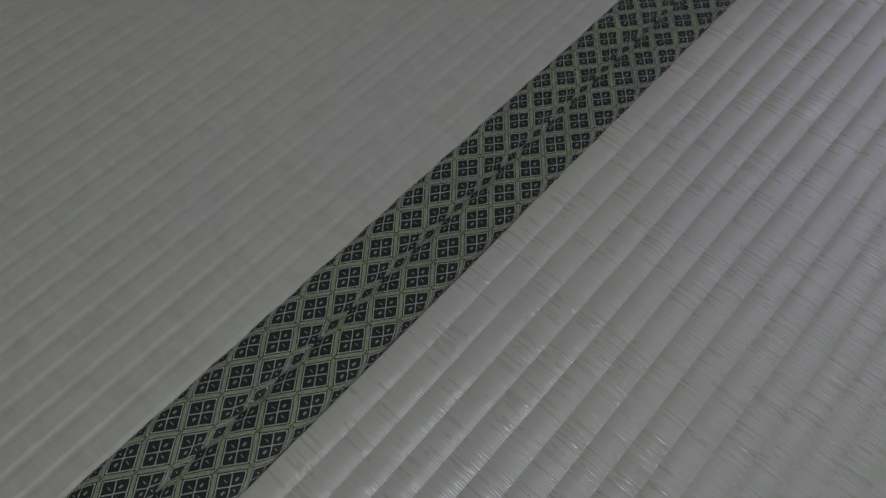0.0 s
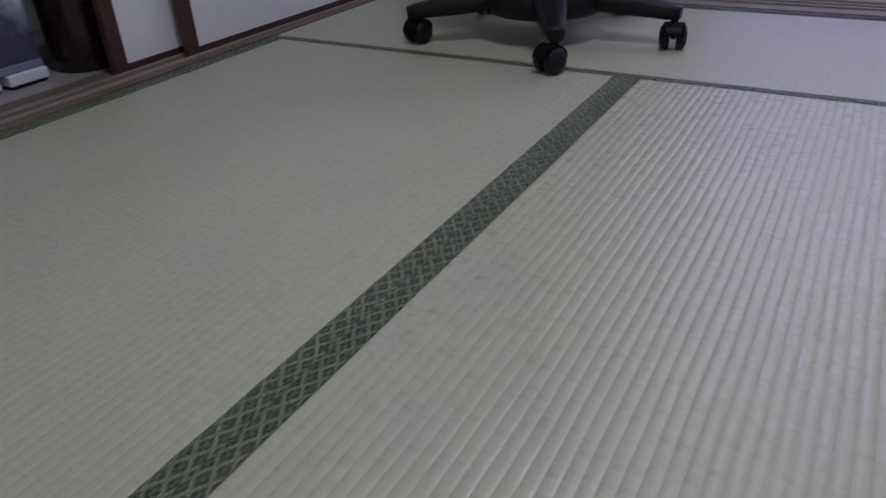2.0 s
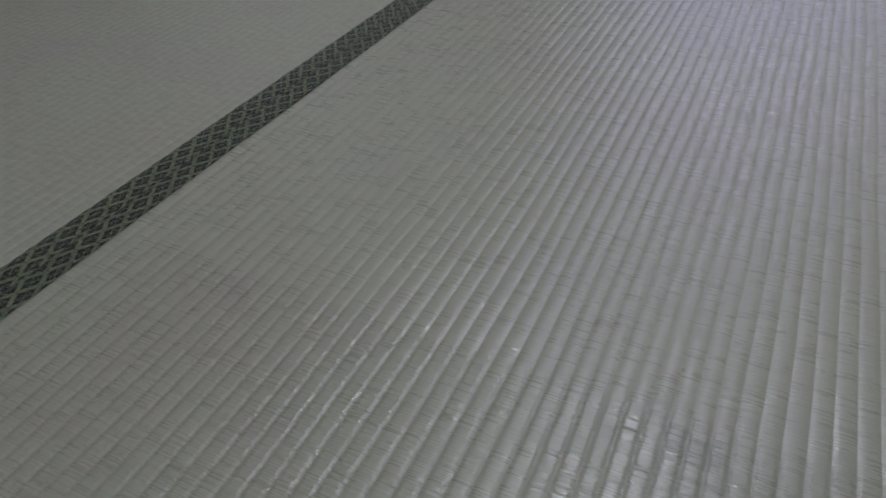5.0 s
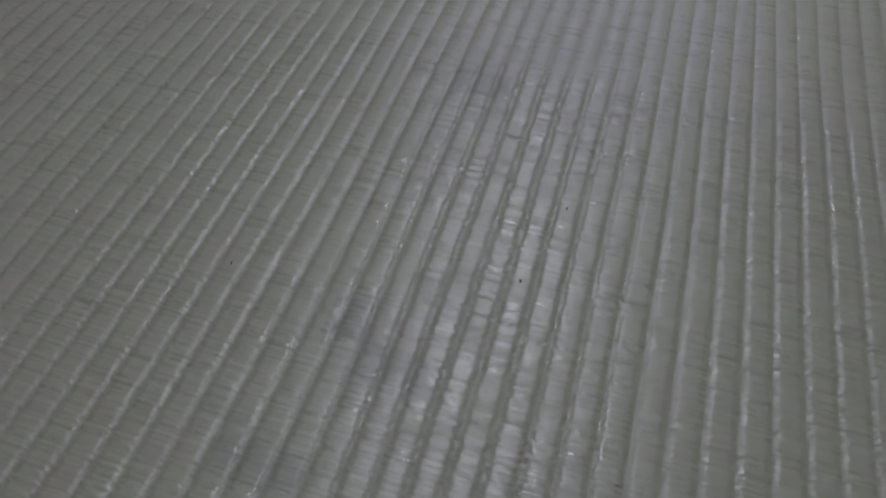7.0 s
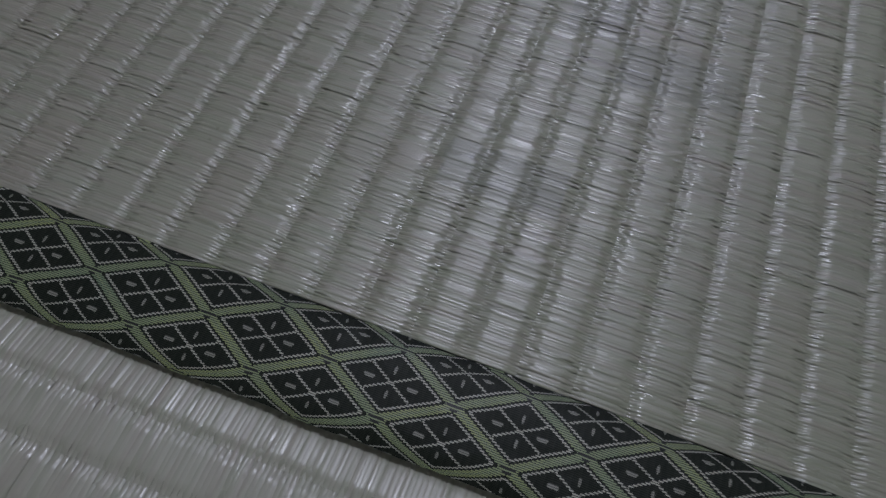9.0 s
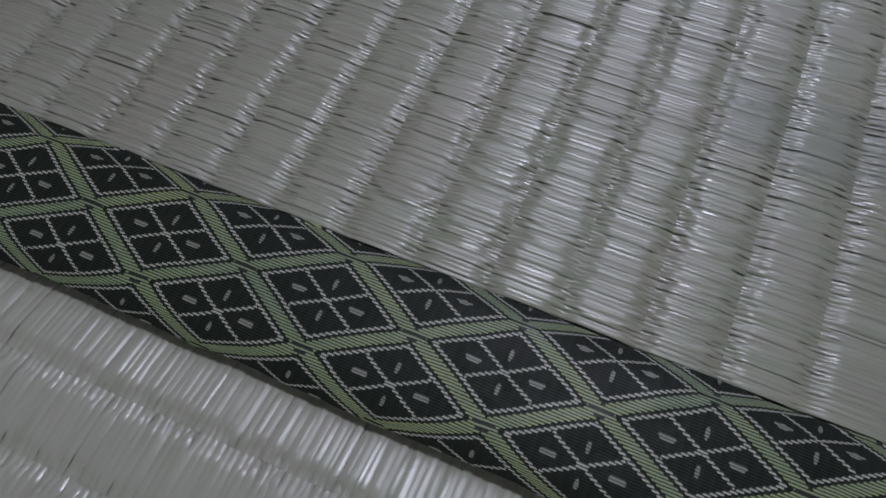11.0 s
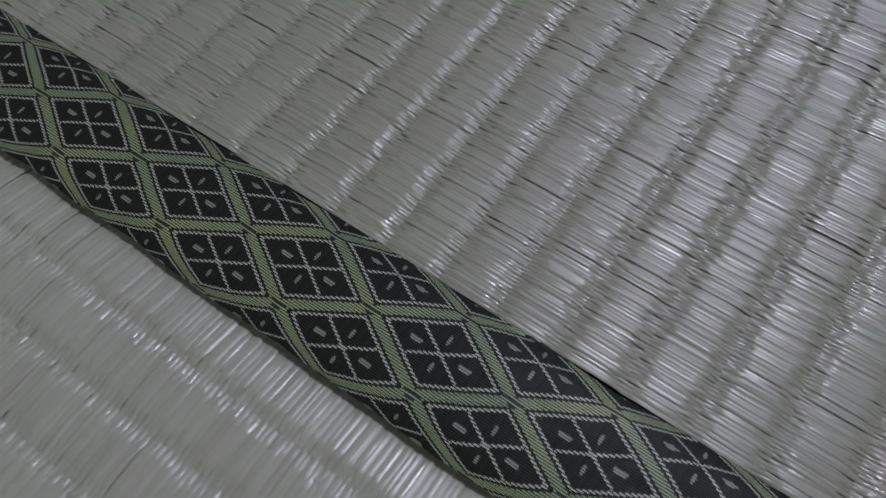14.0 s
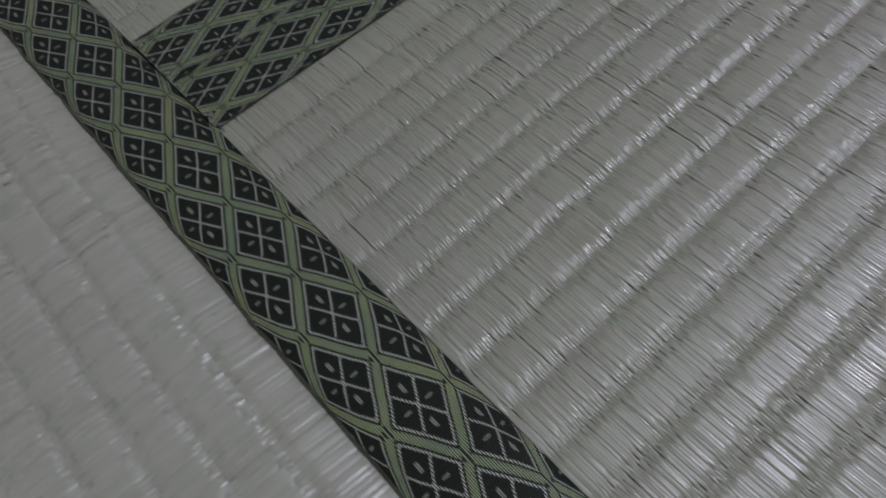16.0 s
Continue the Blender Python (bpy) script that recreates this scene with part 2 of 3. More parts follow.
ORANGE = plain("label_orange", (0.55, 0.20, 0.045), 0.45, 0.1, 40)
BROWN_GLASS = plain("dark_brown_glass", (0.003, 0.0022, 0.0018), 0.2, 0.2, 20)
BROWN_GLASS.node_tree.nodes["Principled BSDF"].inputs["Specular IOR Level"].default_value = 0.2
JAR_GLAZE = plain("brown_glaze", (0.020, 0.010, 0.007), 0.25, 0.4, 25)
INK = plain("dark_ink", (0.02, 0.022, 0.03), 0.5, 0.1, 60)
def smoky_material(name):
    """Translucent smoky plastic with pale folded cloth showing through from inside."""
    k = Net(name)
    x, y, z = k.split(k.coord())
    cloud = k.noise(9.0, k.coord(), 4.0)
    f = k.ramp(k.math("ADD", z, k.math("MULTIPLY", k.math("SUBTRACT", cloud, 0.5), 0.30)), 0.10, 0.19)
    folds = k.mix(k.ramp(k.noise(22.0, k.coord(), 2.0), 0.4, 0.6), (0.34, 0.37, 0.50), (0.62, 0.65, 0.80))
    return k.finish(k.mix(f, (0.07, 0.075, 0.115), folds), 0.2, k.bump(cloud, 0.001, 0.2))


GREY_PLASTIC = smoky_material("smoky_plastic")
ALUMINIUM = plain("window_aluminium", (0.42, 0.42, 0.45), 0.4, 0.1, 40, metal=0.8)
GLASS = Net("window_glass")
GLASS.b.inputs["Transmission Weight"].default_value = 1.0
GLASS = GLASS.finish((0.95, 0.97, 0.97), 0.02)


# ---- building helpers ----
def part(name, bm, material, parent=None, label=""):
    me = bpy.data.meshes.new(name)
    bm.to_mesh(me)
    bm.free()
    for m in material if isinstance(material, (list, tuple)) else [material]:
        me.materials.append(m)
    ob = new(name, me)
    ob.parent = parent
    return tagged(ob, label)


def box(x0, y0, z0, x1, y1, z1, bevel=0.0):
    bm = bmesh.new()
    bmesh.ops.create_cube(bm, size=1.0, matrix=Matrix.Translation(((x0 + x1) / 2, (y0 + y1) / 2, (z0 + z1) / 2)) @ Matrix.Diagonal((x1 - x0, y1 - y0, z1 - z0, 1)))
    if bevel:
        bmesh.ops.bevel(bm, geom=bm.edges[:], offset=bevel, segments=2, affect="EDGES", profile=0.5)
    return bm


def solid(name, material, label, category, *dims, bevel=0.0, kind=""):
    return tagged(part(name, box(*dims, bevel), material), label, category, kind=kind)


# ---- the room ----
LEN, WID, HERI_W, PITCH = 1.965, 0.955, 0.030, 0.01492


def ridge_height(f):
    """A broad, slightly rounded crest between narrow valleys; f runs from valley to valley."""
    d = min(f, 1 - f)
    s = min(1.0, max(0.0, (d - 0.06) / 0.16))
    return -0.00042 * (1 - s * s * (3 - 2 * s)) - 0.00012 * (1 - 2 * d) ** 2


def mesh_from_arrays(name, verts, quads):
    me = bpy.data.meshes.new(name)
    me.vertices.add(len(verts))
    me.vertices.foreach_set("co", verts.astype(np.float32).ravel())
    me.loops.add(quads.size)
    me.loops.foreach_set("vertex_index", quads.astype(np.int32).ravel())
    me.polygons.add(len(quads))
    me.polygons.foreach_set("loop_start", np.arange(0, quads.size, 4, dtype=np.int32))
    me.polygons.foreach_set("use_smooth", np.ones(len(quads), dtype=bool))
    me.update(calc_edges=True)
    return me


def edge_dip(p, edge):
    """How far the cover is drawn down where the cloth edging is sewn on."""
    return 0.0029 * np.clip(1 - np.abs(edge - p) / 0.016, 0, 1) ** 1.35


def rush_mesh(p0, step, columns, q0, q1, stalk, along, sections, roll=None, dip=None, loose=1.0):
    """Rush stalks that bridge ridge after ridge. p runs across the ridges, q along them; roll: the q at which the mat's end rounds down; dip: the p of an edging that draws the cover down; loose: how unevenly the stalks lie."""
    rng = np.random.default_rng(int(abs(p0 * 1000 + q0 * 7919)) + columns)
    f = np.array(sections)
    near = np.minimum(f, 1 - f)
    bulge = np.clip((near - 0.05) / 0.15, 0, 1)
    n = int((q1 - q0) / stalk)
    pace = stalk * (1 + loose * rng.uniform(-0.16, 0.18, n))
    row = q0 + (np.cumsum(pace) - pace / 2) * (q1 - q0) / pace.sum()
    wide = 0.545 - 0.11 * (1 - bulge)[None, :]
    cols = []
    for j in range(columns):
        q = row + rng.normal(0, 0.11 * loose, n) * stalk
        lean = rng.normal(0, 0.20 * loose, n) * stalk
        lift = rng.normal(0, 0.00010 * loose, n)
        fat = np.where(rng.random(n) < 0.004 * loose ** 3, rng.uniform(0.7, 0.9, n), 1.12 + 0.08 * loose + rng.uniform(-0.12, 0.12, n) * loose) * pace
        run = j + f[None, :]
        wander = 0.0007 * np.sin(q[:, None] * 9 + run * 0.35) + 0.0004 * np.sin(q[:, None] * 23 + run * 0.9)
        P = p0 + run * step
        if dip is not None:
            # the stalks run on under the cloth
            wander = wander * np.clip((dip - P) / 0.02, 0, 1)
            P = P + 0.0025 * np.clip(1 - (dip - P) / 0.006, 0, 1) ** 2
        P = P + wander
        Q = q[:, None] + lean[:, None] * (f[None, :] - 0.5)
        ragged = np.clip(near[None, :] + rng.normal(0, 0.065 * loose, n)[:, None] * (near > 0.01)[None, :], 0, 0.5)
        s = np.clip((ragged - 0.06) / 0.16, 0, 1)
        Z = -0.00050 * (1 - s * s * (3 - 2 * s)) - 0.00014 * (1 - 2 * near[None, :]) ** 2 + lift[:, None] * bulge[None, :]
        if roll is not None:
            Z = Z - 0.0004 * np.clip(1 - np.abs(Q - roll) / 0.004, 0, 1) ** 2
        if dip is not None:
            Z = Z - edge_dip(P, dip)
        half = fat[:, None] * wide
        tilt = rng.normal(0, 0.10 * loose, n)[:, None] * half
        drop = (0.68 - 0.36 * bulge)[None, :] * half * (0.3 + 0.7 * loose)
        block = np.empty((n, len(f), 3, 3))
        for m, side in enumerate((-1, 0, 1)):
            block[:, :, m, 0], block[:, :, m, 1], block[:, :, m, 2] = P, Q + side * half, Z - abs(side) * drop + side * tilt
        cols.append(block)
    v = np.concatenate(cols).reshape(-1, 3)
    if along:
        v = v[:, [1, 0, 2]]
    k = len(f)
    base = np.arange(len(v) // (3 * k))[:, None] * (3 * k)
    local = np.array([[3 * i + m, 3 * i + 3 + m, 3 * i + 4 + m, 3 * i + 1 + m] for i in range(k - 1) for m in (0, 1)])
    if along:
        local = local[:, ::-1]
    quads = (base[:, :, None] + local[None]).reshape(-1, 4)
    return mesh_from_arrays("rushes", v, quads)


def cloth_length(q, along):
    """Length of cloth up to q: the edging of the mats that run north was drawn in more and more towards the north."""
    return q if along else -LEN - 4.792 * math.log(1 - 0.2087 * (q + LEN))


COARSE = (0.0, 0.12, 0.24, 0.76, 0.88, 1.0)
FINE = (0.0, 0.07, 0.13, 0.20, 0.28, 0.72, 0.80, 0.87, 0.93, 1.0)


def tatami(x0, x1, y0, y1, along, label, rushes=(), edges=(HERI_W, HERI_W)):
    """A mat with cloth edging on its two long sides. along 0: ridges along y; 1: along x. rushes: stretches of single stalks; edges: the widths of the edging."""
    h0, h1 = edges
    mat = tagged(new("tatami_mat"), label, "tatami mat", "floor mats")
    p0, p1 = (x0, x1) if along == 0 else (y0, y1)
    q0, q1 = (y0, y1) if along == 0 else (x0, x1)
    n = round((p1 - p0 - h0 - h1) / PITCH)
    step = (p1 - p0 - h0 - h1) / n
    down = 0.0009 if rushes and rushes[0][0] == 0 else 0.0004 if rushes else 0.0
    deep = 1.0 if rushes and rushes[0][0] == 0 else 1.25
    edge = p1 - h1 if along else 1e3
    prof = []
    for i in range(n):
        for f in (0.0, 0.07, 0.13, 0.20, 0.28, 0.5, 0.72, 0.80, 0.87, 0.93):
            p = p0 + h0 + (i + f) * step
            prof.append((p, deep * ridge_height(f) - down - float(edge_dip(p, edge))))
    prof.append((p1 - h1, deep * ridge_height(0.0) - down - float(edge_dip(p1 - h1, edge))))
    bm = bmesh.new()
    rows = [[bm.verts.new((p, q, z) if along == 0 else (q, p, z)) for p, z in prof] for q in (q0 + 0.0012, q1 - 0.0012)]
    for a, b, c, d in zip(rows[0], rows[0][1:], rows[1][1:], rows[1]):
        bm.faces.new((a, b, c, d)).smooth = True
    bm.normal_update()
    if sum(f.normal.z for f in bm.faces) < 0:
        bmesh.ops.reverse_faces(bm, faces=bm.faces[:])
    part("rush_cover", bm, TATAMI_Y if along == 0 else TATAMI_X, mat)
    core = (p0 + 0.001, q0 + 0.0015, -0.05, p1 - 0.001, q1 - 0.0015, -0.0045)
    if along:
        core = (core[1], core[0], core[2], core[4], core[3], core[5])
    part("straw_core", box(*core), TATAMI_X if along else TATAMI_Y, mat)
    for c0, c1, r0, r1, stalk, sections, roll, loose in rushes:
        me = rush_mesh(p0 + h0 + c0 * step, step, (n if c1 is None else c1) - c0, r0, r1, stalk, along, sections, roll, p1 - h1 if along else None, loose)
        me.materials.append(RUSH[along])
        ob = new("rush_weave", me)
        ob.parent = mat
        tagged(ob, "dry grey-green rush stalks", kind="stuff")
    rng = random.Random(int(abs(p0) * 1000 + abs(q0) * 10))
    for side in (0, 1):
        bm = bmesh.new()
        uv = bm.loops.layers.uv.new("UVMap")
        lap = 0.0010 if side == 1 and along == 1 else 0.0
        a0 = p0 if side == 0 else p1 - h1 - lap
        outer = p0 if side == 0 else p1
        width = 0.043 if side == 0 and p0 < -1.0 and along == 0 else (edges[side] + lap)
        along_n = int((q1 - q0) / 0.009)
        prof = (0.0, 0.03, 0.06, 0.10, 0.15, 0.21, 0.36, 0.5, 0.64, 0.79, 0.85, 0.90, 0.94, 0.97, 1.0)
        grid = []
        for i in range(along_n + 1):
            q = q0 + (q1 - q0) * i / along_n
            w0 = rng.uniform(-0.0003, 0.0003) + 0.0002 * math.sin(q * 176 + side)
            w1 = rng.uniform(-0.0003, 0.0003) + 0.0002 * math.sin(q * 163 + 2 + side)
            puff = 0.0002 * math.sin(q * 61 + side) + rng.uniform(-0.00008, 0.00008)
            line = []
            for f in prof:
                p = a0 + f * width + w0 * (1 - f) + w1 * f
                z = 0.0008 + puff - 0.0012 * abs(2 * f - 1) ** 5
                line.append((bm.verts.new((p, q, z) if along == 0 else (q, p, z)), q, abs(p - outer)))
            grid.append(line)
        for g0, g1 in zip(grid, grid[1:]):
            for i in range(len(prof) - 1):
                quad = (g0[i], g0[i + 1], g1[i + 1], g1[i])
                face = bm.faces.new([c[0] for c in quad])
                face.smooth = True
                for lp, (_, q, a) in zip(face.loops, quad):
                    # the cloth turns down at both edges: more of it lies there
                    a = a - 0.0034 * max(0.0, 1 - a / 0.006) ** 2 + 0.0030 * max(0.0, 1 - (width - a) / 0.005) ** 2
                    lp[uv].uv = (cloth_length(q, along) - 0.2729, a - 0.0138)
        bm.normal_update()
        if sum(f.normal.z for f in bm.faces) < 0:
            bmesh.ops.reverse_faces(bm, faces=bm.faces[:])
        part("cloth_edging", bm, HERI, mat, "dark green cloth with a lozenge lattice")
    return mat


tatami(-1.010, 0.0, -LEN, 0.0, 0, "worn grey-green tatami mat with patterned green cloth edging",
       [(58, None, -LEN + 0.0003, -LEN + 0.14, 0.00092, FINE, -LEN, 0.8)])
tatami(0.0, WID, -LEN, 0.0, 0, "worn shiny tatami mat with patterned green cloth edging",
       [(0, None, -LEN + 0.0003, -LEN + 0.37, 0.00092, FINE, -LEN, 0.8), (0, None, -LEN + 0.37, -0.001, 0.00135, COARSE, None, 0.4)], (HERI_W, 0.0245))
tatami(WID, 2 * WID, -LEN, 0.0, 0, "grey-green tatami mat with patterned green cloth edging", edges=(0.0235, HERI_W))
tatami(2 * WID, 2.85, -LEN, 0.0, 0, "grey-green tatami mat along the plaster wall")
tatami(-1.010, WID, 0.0, 0.745, 1, "tatami mat under the office chair with green cloth edging")
tatami(WID, 2.85, 0.0, 0.745, 1, "tatami mat under the window with green cloth edging")
tatami(-1.010, WID, -LEN - WID, -LEN, 1, "tatami mat with sheen painted into its pale rushes, patterned green cloth edging",
       [(50, None, -0.25, WID - 0.05, 0.00145, FINE, None, 0.7)])
tatami(-1.010, WID, -LEN - 2 * WID, -LEN - WID, 1, "unseen pale tatami mat by the added south window with green cloth edging")
tatami(WID, 2.85, -LEN - 2 * WID, -LEN - WID, 1, "unseen pale tatami mat under the added south window with green cloth edging")
tatami(WID, 2.85, -LEN - WID, -LEN, 1, "pale tatami mat in the room's corner with green cloth edging")

# ---- shell of the room ----
GLASS_X0, GLASS_X1, GLASS_LOW, GLASS_TOP, FAR = -0.05, 1.75, 0.07, 1.97, 0.92
solid("ground", WOOD, "bare wooden boards under the tatami mats", "floor", -2.1, -4.2, -0.12, 3.2, 1.3, -0.055, kind="structure")
solid("ceiling", CEILING, "pale wooden ceiling", "ceiling", -2.1, -4.2, 2.4, 3.2, 1.3, 2.5, kind="structure")
solid("wall_east", PLASTER, "plain plaster wall", "wall", 2.86, -3.88, -0.05, 3.0, FAR, 2.4, kind="structure")


# unseen wall, set back to hold an added window for the fill light
def south_wall():
    wall = tagged(new("wall_south"), "unseen plaster wall with an added wide window", "wall", kind="structure")
    for dims in ((-2.0, -4.05, -0.05, 3.0, -3.88, 0.88), (-2.0, -4.05, 2.10, 3.0, -3.88, 2.4), (-2.0, -4.05, 0.88, -0.83, -3.88, 2.10), (1.93, -4.05, 0.88, 3.0, -3.88, 2.10)):
        part("wall_panel", box(*dims), PLASTER, wall)
    win = tagged(new("added_window"), "added wide window with a grey metal frame", "window", kind="structure")
    for dims in ((-0.829, -3.98, 0.881, 1.929, -3.92, 0.92), (-0.829, -3.98, 2.06, 1.929, -3.92, 2.099), (-0.829, -3.98, 0.921, -0.79, -3.92, 2.059), (1.89, -3.98, 0.921, 1.929, -3.92, 2.059), (0.53, -3.98, 0.921, 0.57, -3.92, 2.059)):
        part("window_frame", box(*dims, 0.003), ALUMINIUM, win)
    for x0, x1 in ((-0.789, 0.529), (0.571, 1.889)):
        pane = part("pane", box(x0, -3.952, 0.922, x1, -3.948, 2.058), GLASS, win)
        pane.visible_shadow = False


south_wall()
solid("wall_west", PLASTER, "plain plaster wall at the back of the closet", "wall", -1.9, -3.88, -0.05, -1.8, FAR, 2.4, kind="structure")


def north_wall():
    wall = tagged(new("wall_north"), "plaster wall with a tall sliding glass door", "wall", kind="structure")
    for dims in ((-1.9, FAR, -0.05, GLASS_X0 - 0.04, FAR + 0.12, 2.4), (GLASS_X1 + 0.04, FAR, -0.05, 3.0, FAR + 0.12, 2.4),
                 (GLASS_X0 - 0.04, FAR, GLASS_TOP + 0.04, GLASS_X1 + 0.04, FAR + 0.12, 2.4), (GLASS_X0 - 0.04, FAR, -0.05, GLASS_X1 + 0.04, FAR + 0.12, GLASS_LOW - 0.04)):
        part("wall_panel", box(*dims), PLASTER, wall)
    return wall


north_wall()


def sliding_window():
    win = tagged(new("window_1"), "tall sliding glass door with a grey metal frame", "window", kind="structure")
    for dims in ((GLASS_X0 - 0.04, FAR + 0.01, GLASS_LOW, GLASS_X0, FAR + 0.09, GLASS_TOP), (GLASS_X1, FAR + 0.01, GLASS_LOW, GLASS_X1 + 0.04, FAR + 0.09, GLASS_TOP),
                 (GLASS_X0 - 0.04, FAR + 0.01, GLASS_TOP, GLASS_X1 + 0.04, FAR + 0.09, GLASS_TOP + 0.04), (GLASS_X0 - 0.04, FAR + 0.005, GLASS_LOW - 0.04, GLASS_X1 + 0.04, FAR + 0.09, GLASS_LOW)):
        part("window_frame", box(*dims, 0.003), ALUMINIUM, win)
    mid = (GLASS_X0 + GLASS_X1) / 2
    for x0, x1, y in ((GLASS_X0, mid + 0.02, FAR + 0.07), (mid - 0.02, GLASS_X1, FAR + 0.04)):
        sash = part("sash", box(x0, y - 0.012, GLASS_LOW + 0.005, x0 + 0.035, y + 0.012, GLASS_TOP - 0.005, 0.002), ALUMINIUM, win)
        for dims in ((x1 - 0.035, y - 0.012, GLASS_LOW + 0.005, x1, y + 0.012, GLASS_TOP - 0.005), (x0 + 0.036, y - 0.012, GLASS_LOW + 0.005, x1 - 0.036, y + 0.012, GLASS_LOW + 0.045),
                     (x0 + 0.036, y - 0.012, GLASS_TOP - 0.05, x1 - 0.036, y + 0.012, GLASS_TOP - 0.005)):
            part("sash_rail", box(*dims, 0.002), ALUMINIUM, sash)
        pane = part("pane", box(x0 + 0.036, y - 0.002, GLASS_LOW + 0.046, x1 - 0.036, y + 0.002, GLASS_TOP - 0.051), GLASS, sash)
        pane.visible_shadow = False


sliding_window()


def ridged_track(name, label, x0, x1, y0, y1, top, along, rails, material, worn=None):
    """A wooden threshold with raised runners."""
    tr = tagged(new(name), label, "door track", kind="structure")
    part("threshold", box(x0, y0, -0.05, x1, y1, top, 0.0015), material, tr)
    for r in rails:
        dims = (r, y0, top - 0.001, r + 0.012, y1, top + 0.006) if along == "y" else (x0, r, top - 0.001, x1, r + 0.012, top + 0.006)
        part("runner", box(*dims, 0.0015), worn or material, tr)
    return tr


ridged_track("sill_window", "pale wooden window threshold with raised runners", -1.0, 2.85, 0.747, FAR + 0.1, 0.004, "x", (0.80, 0.84, 0.88), BOARD)
ridged_track("sill_closet", "worn brown wooden door track of the closet", -1.165, -1.012, -0.851, 0.746, 0.004, "y", (-1.0485, -1.0945), WOOD, WORN)
solid("alcove_nosing", plain("worn_edge", (0.40, 0.36, 0.32), 0.5, 0.2, 40, stretch=(1, 0.1, 1)), "pale worn front edge of the alcove board", "trim", -1.0385, -3.87, -0.05, -1.031, -0.956, 0.0105, bevel=0.002, kind="structure")
solid("alcove_board", BOARD, "scuffed pale wooden board of the bottle alcove", "shelf board", -1.75, -3.87, -0.05, -1.039, -0.956, 0.009, bevel=0.002, kind="structure")
solid("alcove_edge", WOOD, "brown wooden edge strip in front of the alcove board", "trim", -1.030, -3.87, -0.05, -1.012, -0.956, 0.005, bevel=0.0015, kind="structure")
solid("pillar", PILLAR_WOOD, "brown wooden partition post standing beside the mats", "pillar", -1.79, -0.955, 0.0, -1.026, -0.852, 2.4, bevel=0.003, kind="structure")
solid("pillar_foot", BOARD, "pale wooden foot strip under the post", "trim", -1.025, -0.955, -0.02, -1.012, -0.852, 0.005, bevel=0.001, kind="structure")
solid("closet_floor", plain("grey_board", (0.30, 0.29, 0.285), 0.5, 0.2, 14, stretch=(1, 0.15, 1)), "pale grey closet floor board", "floor board", -1.79, -0.851, -0.05, -1.166, 0.9, 0.0, bevel=0.001, kind="structure")
solid("closet_shelf", PILLAR_WOOD, "brown wooden shelf inside the closet", "shelf", -1.79, -0.851, 0.78, -1.20, 0.9, 0.81, kind="structure")
solid("closet_lintel", PLASTER, "plaster panel over the closet doors", "wall", -1.19, -3.87, 1.82, -1.04, FAR, 2.4, kind="structure")
solid("alcove_shelf", PILLAR_WOOD, "brown wooden shelf over the alcove", "shelf", -1.75, -3.87, 0.85, -1.06, -0.956, 0.88, kind="structure")


def fusuma(y0, y1, x, label):
    door = tagged(new("sliding_door"), label, "sliding door", "closet doors")
    t, top = 0.010, 1.80
    part("stile", box(x - t, y0, 0.001, x + t, y0 + 0.038, top, 0.002), DARK_WOOD, door)
    part("stile", box(x - t, y1 - 0.038, 0.001, x + t, y1, top, 0.002), DARK_WOOD, door)
    part("bottom_rail", box(x - t, y0 + 0.039, 0.001, x + t, y1 - 0.039, 0.024, 0.002), DARK_WOOD, door)
    part("top_rail", box(x - t, y0 + 0.039, top - 0.03, x + t, y1 - 0.039, top, 0.002), DARK_WOOD, door)
    part("paper_panel", box(x - 0.006, y0 + 0.038, 0.024, x + 0.006, y1 - 0.038, top - 0.03), WHITE_PAPER, door, "white paper panel")
    return door


fusuma(-0.437, 0.42, -1.106, "white paper sliding door pushed behind another, dark frame")
fusuma(-0.252, 0.73, -1.060, "white paper sliding door in a dark lacquered frame")


# ---- turned things ----
def lathe(profile, steps=40, squash=1.0):
    """A closed surface of revolution from (radius, height) pairs."""
    bm = bmesh.new()
    rings = []
    for r, z in profile:
        if r < 1e-6:
            rings.append([bm.verts.new((0, 0, z))])
        else:
            rings.append([bm.verts.new((r * math.cos(2 * math.pi * i / steps), squash * r * math.sin(2 * math.pi * i / steps), z)) for i in range(steps)])
    for a, b in zip(rings, rings[1:]):
        for i in range(steps):
            j = (i + 1) % steps
            if len(a) == 1 and len(b) > 1:
                bm.faces.new((a[0], b[i], b[j]))
            elif len(b) == 1 and len(a) > 1:
                bm.faces.new((a[i], a[j], b[0]))
            elif len(a) > 1:
                bm.faces.new((a[i], a[j], b[j], b[i]))
    for f in bm.faces:
        f.smooth = True
    bmesh.ops.recalc_face_normals(bm, faces=bm.faces[:])
    return bm


def sleeve(r, z0, z1, a0, a1, squash=1.0, steps=24, lift=0.0006):
    """A label: a curved patch lying on a round wall."""
    bm = bmesh.new()
    cols = []
    for i in range(steps + 1):
        a = radians(a0 + (a1 - a0) * i / steps)
        cols.append([bm.verts.new(((r + lift) * math.cos(a), squash * (r + lift) * math.sin(a), z)) for z in (z0, z1)])
    for c, d in zip(cols, cols[1:]):
        bm.faces.new((c[0], d[0], d[1], c[1])).smooth = True
    return bm


def thing(name, label, category, m, group=""):
    ob = tagged(new(name), label, category, group)
    ob.matrix_world = m
    return ob


